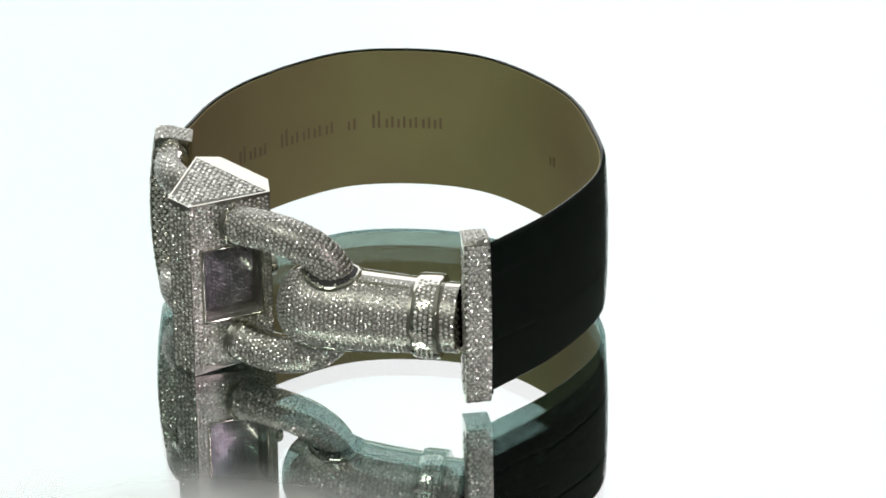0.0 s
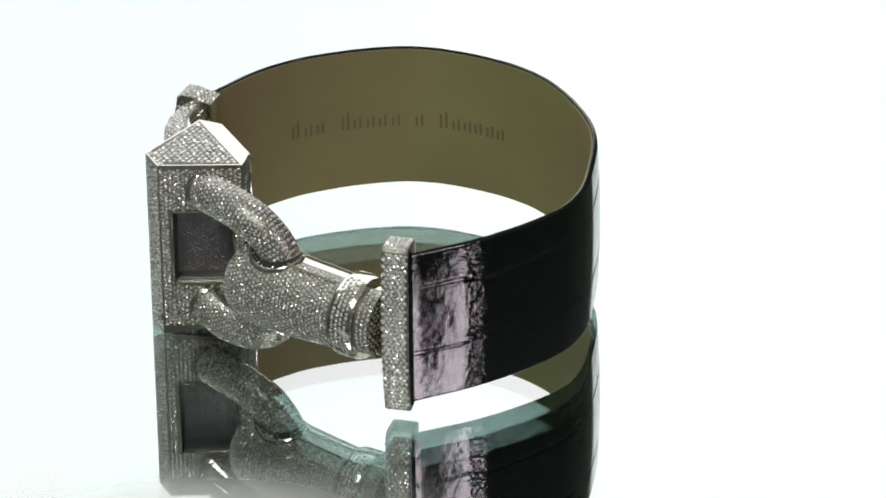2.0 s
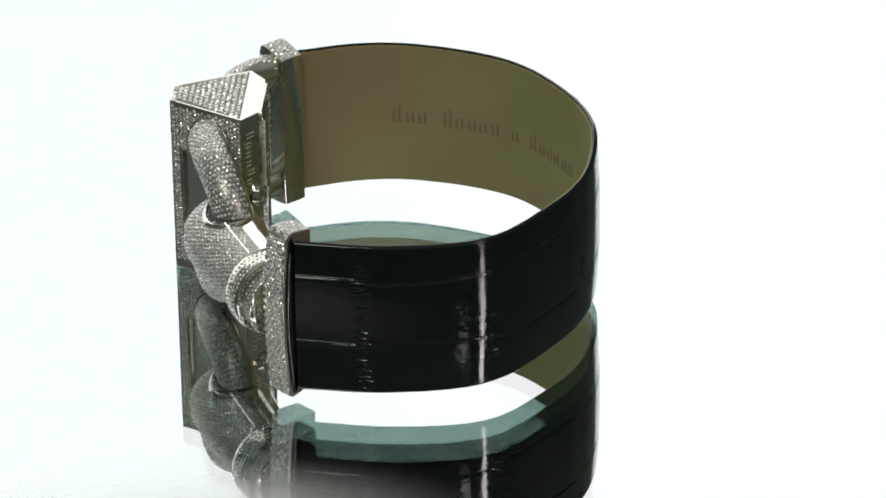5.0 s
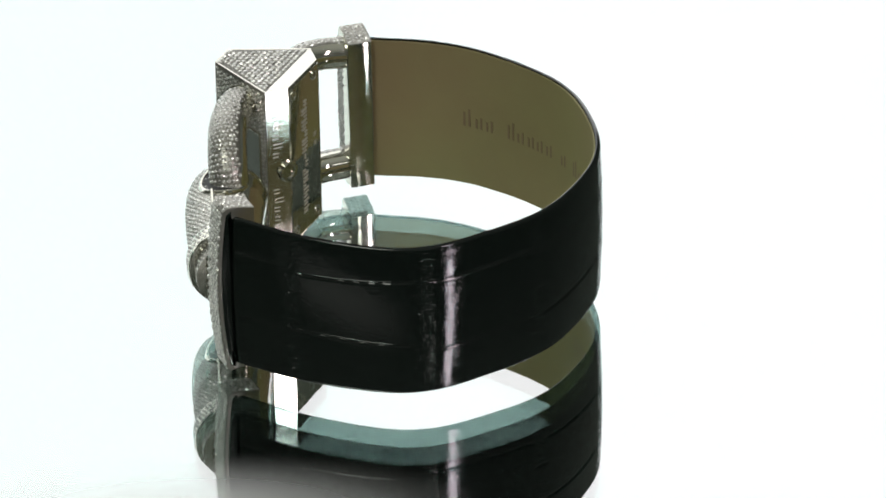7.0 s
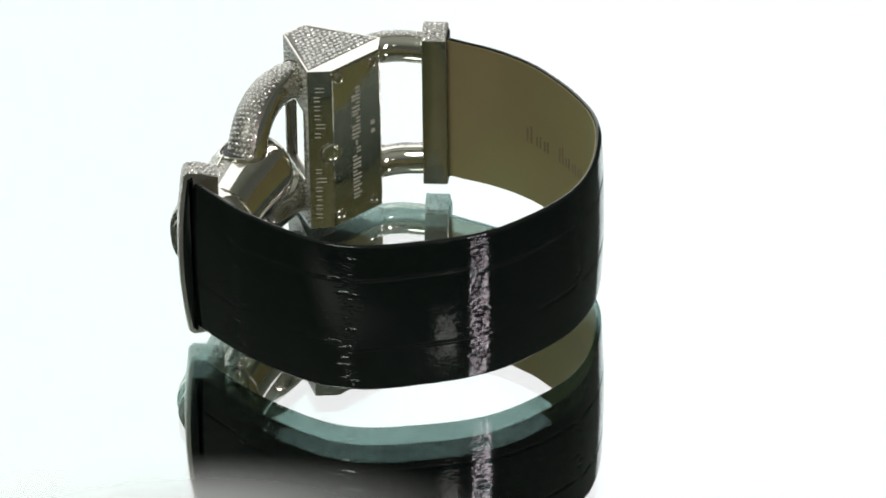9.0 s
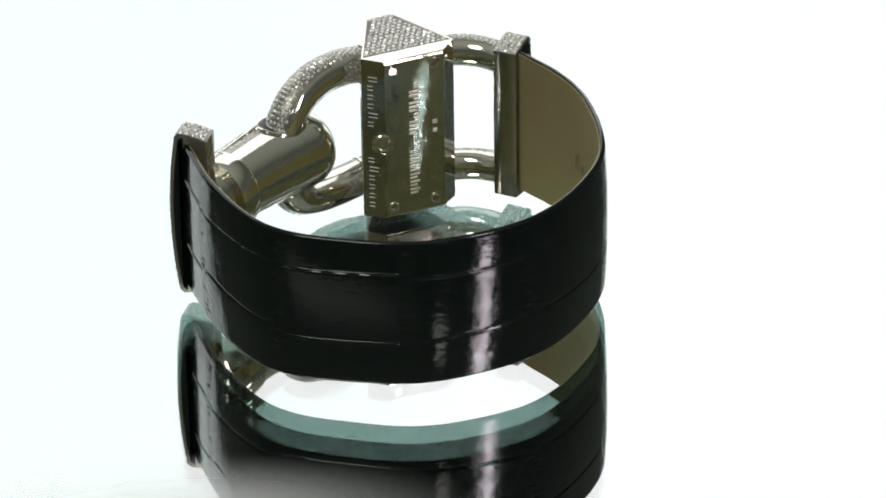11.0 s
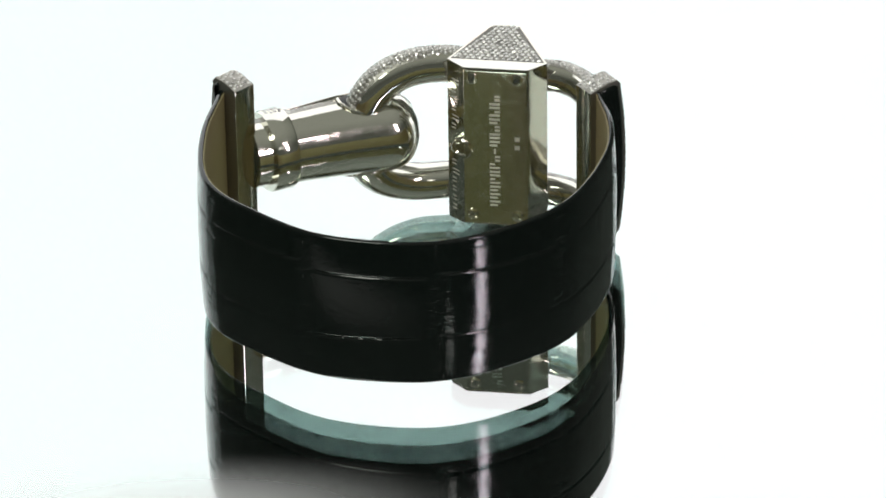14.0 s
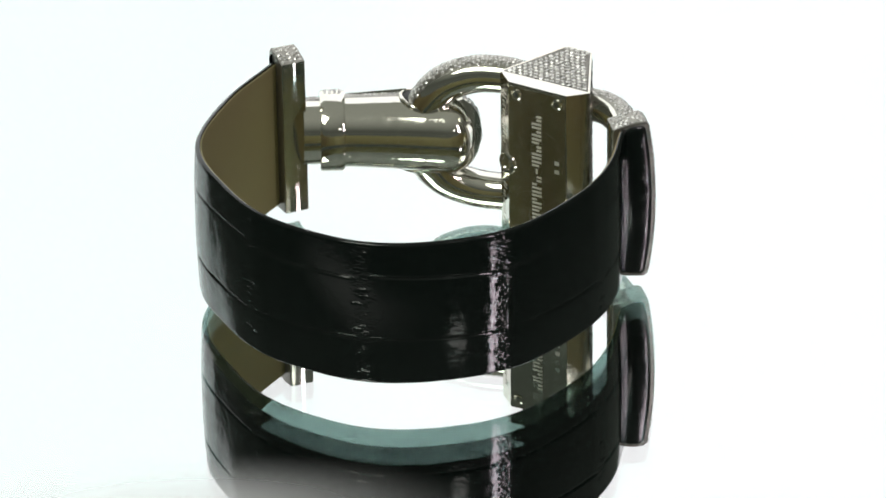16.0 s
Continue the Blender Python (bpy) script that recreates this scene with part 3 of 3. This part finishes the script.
def strap():
    ctrl = [(-70.5, 29.1), (-66, 28.2), (-58, 27.25), (-50, 26.8), (-42, 26.6), (-34, 26.7), (-26, 26.9), (-18, 27.0), (-10, 26.75), (-2, 26.25), (6, 25.75), (14, 25.5), (22, 25.45), (30, 25.5), (38, 25.5),
            (46, 25.5), (54, 25.55), (62, 25.7), (70, 25.8), (78, 25.9), (86, 25.95), (94, 26.05), (102, 26.25), (110, 26.45), (118, 26.55), (126, 26.7), (134, 26.9), (142, 27.35), (150, 27.8), (158, 28.25), (166, 28.75), (171.5, 29.5)]
    seams = (-50, -12.5, 24.5, 63.5, 104, 143)
    line = smooth_line([(r * math.cos(radians(a)), r * math.sin(radians(a)), 0) for a, r in ctrl], 620)
    # the strap bends most at its hinge lines
    for i, p in enumerate(line):
        a = math.degrees(math.atan2(p.y, p.x))
        for s0, s1 in zip(seams, seams[1:]):
            if s0 <= a < s1:
                u = (a - s0) / (s1 - s0)
                line[i] = p * (1 + 0.10 * (math.cos(2 * math.pi * u) - 1) / p.length)
    z1, thick = 24.45, 0.85
    rows = 220
    bm = bmesh.new()
    shell = []

    def foot(a):
        return 3.02 + 0.58 * math.sin(radians(a))
    grooves = {}
    r2 = random.Random(3)
    for k in range(-1, 7):
        grooves[k] = [(0.235 + r2.uniform(-0.02, 0.02), r2.uniform(-0.0012, 0.0012)), (0.675 + r2.uniform(-0.03, 0.03), r2.uniform(-0.0012, 0.0012))]
    # short creases across each hinge line
    creases = [(s + r2.uniform(-1.6, 1.6), r2.uniform(0.05, 0.95), r2.uniform(0.7, 1.5)) for s in seams for _ in range(9)]
    for i, p in enumerate(line):
        t = (line[min(i + 1, len(line) - 1)] - line[max(i - 1, 0)]).normalized()
        n = Vector((t.y, -t.x, 0))
        a = math.degrees(math.atan2(p.y, p.x))
        seg = sum(1 for s in seams if a > s) - 1
        near = min(abs(a - s) for s in seams)
        z0 = foot(a)
        column = []
        for j in range(rows + 1):
            f = j / rows
            z = z1 + (z0 - z1) * f
            h = 0.0
            # grooves between the scales
            for pos, slant in grooves[seg]:
                d = (f - pos - slant * (a - (seams[max(seg, 0)] + 18))) * (z1 - z0)
                h -= 0.20 * math.exp(-(d / 0.16) ** 2) * min(1.0, max(0.0, near - 1.5) / 2.0)
            # crinkled hinge lines between the rows of scales
            c = math.exp(-(near / 2.6) ** 2)
            v = Vector((a * 0.62, z * 3.0, 3.1))
            h += c * (0.055 * noise.noise(v * 1.9) + 0.022 * noise.noise(v * 3.1) - 0.03)
            for at, pos, long in creases:
                if abs(a - at) < 4:
                    h -= 0.12 * math.exp(-((f - pos) * (z1 - z0) / 0.15) ** 2 - ((a - at) / long) ** 2)
            # slightly domed section, soft swell of each scale
            h += 0.34 * (1 - (2 * f - 1) ** 2)
            h += 0.03 * noise.noise(Vector((a * 0.05, z * 0.18, 5.0))) + 0.0045 * noise.noise(Vector((a * 0.5, z * 0.9, 9.0))) + 0.004 * noise.noise(Vector((a * 0.55, z * 2.4, 1.0)))
            e = min(f, 1 - f) * (z1 - z0)
            if e < 0.45:
                h -= 0.45 - math.sqrt(max(0.0, 0.45 ** 2 - (0.45 - e) ** 2))
            column.append(bm.verts.new(p + n * h + Vector((0, 0, z))))
        inner = [bm.verts.new(p - n * (thick - 0.25) + Vector((0, 0, z0 + 0.05))), bm.verts.new(p - n * (thick - 0.25) + Vector((0, 0, z1 - 0.05)))]
        shell.append(column + inner)
    m = len(shell[0])
    for a, c in zip(shell, shell[1:]):
        for j in range(m):
            bm.faces.new((a[j], c[j], c[(j + 1) % m], a[(j + 1) % m]))
    bm.faces.new(shell[0])
    bm.faces.new(shell[-1])
    me_ob = part("strap", bm, LEATHER, watch, "black patent crocodile leather strap with square scales")
    # lining
    bm = bmesh.new()
    rows2 = []
    for i in range(0, 620, 4):
        p = line[i]
        t = (line[min(i + 1, 619)] - line[max(i - 1, 0)]).normalized()
        n = Vector((t.y, -t.x, 0))
        z0 = foot(math.degrees(math.atan2(p.y, p.x)))
        cols = []
        for f in np.linspace(0, 1, 9):
            dent = 0.06 * noise.noise(Vector((i * 0.02, f * 3, 2)))
            cols.append(bm.verts.new(p - n * (thick + dent - 0.02) + Vector((0, 0, z1 - 0.25 + (z0 - z1 + 0.5) * f))))
        cols.append(bm.verts.new(p - n * (thick - 0.2) + Vector((0, 0, z0 + 0.25))))
        cols.append(bm.verts.new(p - n * (thick - 0.2) + Vector((0, 0, z1 - 0.25))))
        rows2.append(cols)
    m = 11
    for a, c in zip(rows2, rows2[1:]):
        for j in range(m):
            bm.faces.new((a[j], c[j], c[(j + 1) % m], a[(j + 1) % m]))
    bm.faces.new(rows2[0])
    bm.faces.new(rows2[-1])
    lin = part("lining", bm, LINING, me_ob, "smooth olive beige calf leather lining")
    # faded foil stamp on the lining: plain bars
    def bars(a0, a1, z, size, count, skip):
        for k in range(count):
            if k in skip:
                continue
            a = radians(a0 + (a1 - a0) * k / (count - 1))
            i = min(range(620), key=lambda q: abs(math.atan2(line[q].y, line[q].x) - a))
            p = line[i]
            t = (line[min(i + 1, 619)] - line[max(i - 1, 0)]).normalized()
            n = Vector((t.y, -t.x, 0))
            tall = size * (1.0 if k in (0, 4, 12) else 0.66)
            for off, h in ((-0.45, 1.0), (0.3, 0.8)):
                part("stamp_bar", box(p - n * (thick + 0.01) + t * off + Vector((0, 0, z + tall * h / 2)), t, n, Vector((0, 0, 1)), (0.32, 0.05, tall * h)), STAMP, lin, "faded stamped bar")
    bars(36, 34, 12.2, 1.5, 2, (1,))
    bars(143, 79, 12.5, 2.6, 18, (3, 9, 11))
    return me_ob


strap()


# ---- what moves: the watch turns on its stand ----
def motions():
    rows = [(0.0, 0.0), (2.0, 20.69), (4.0, 41.37), (5.5, 56.87), (7.0, 72.36), (9.0, 93.05), (10.75, 111.18), (12.5, 129.32), (14.25, 147.43), (16.0, 165.55)]
    walk(watch, [(t, pose(0, 0, 0, 0, 0, -a)) for t, a in rows])


motions()
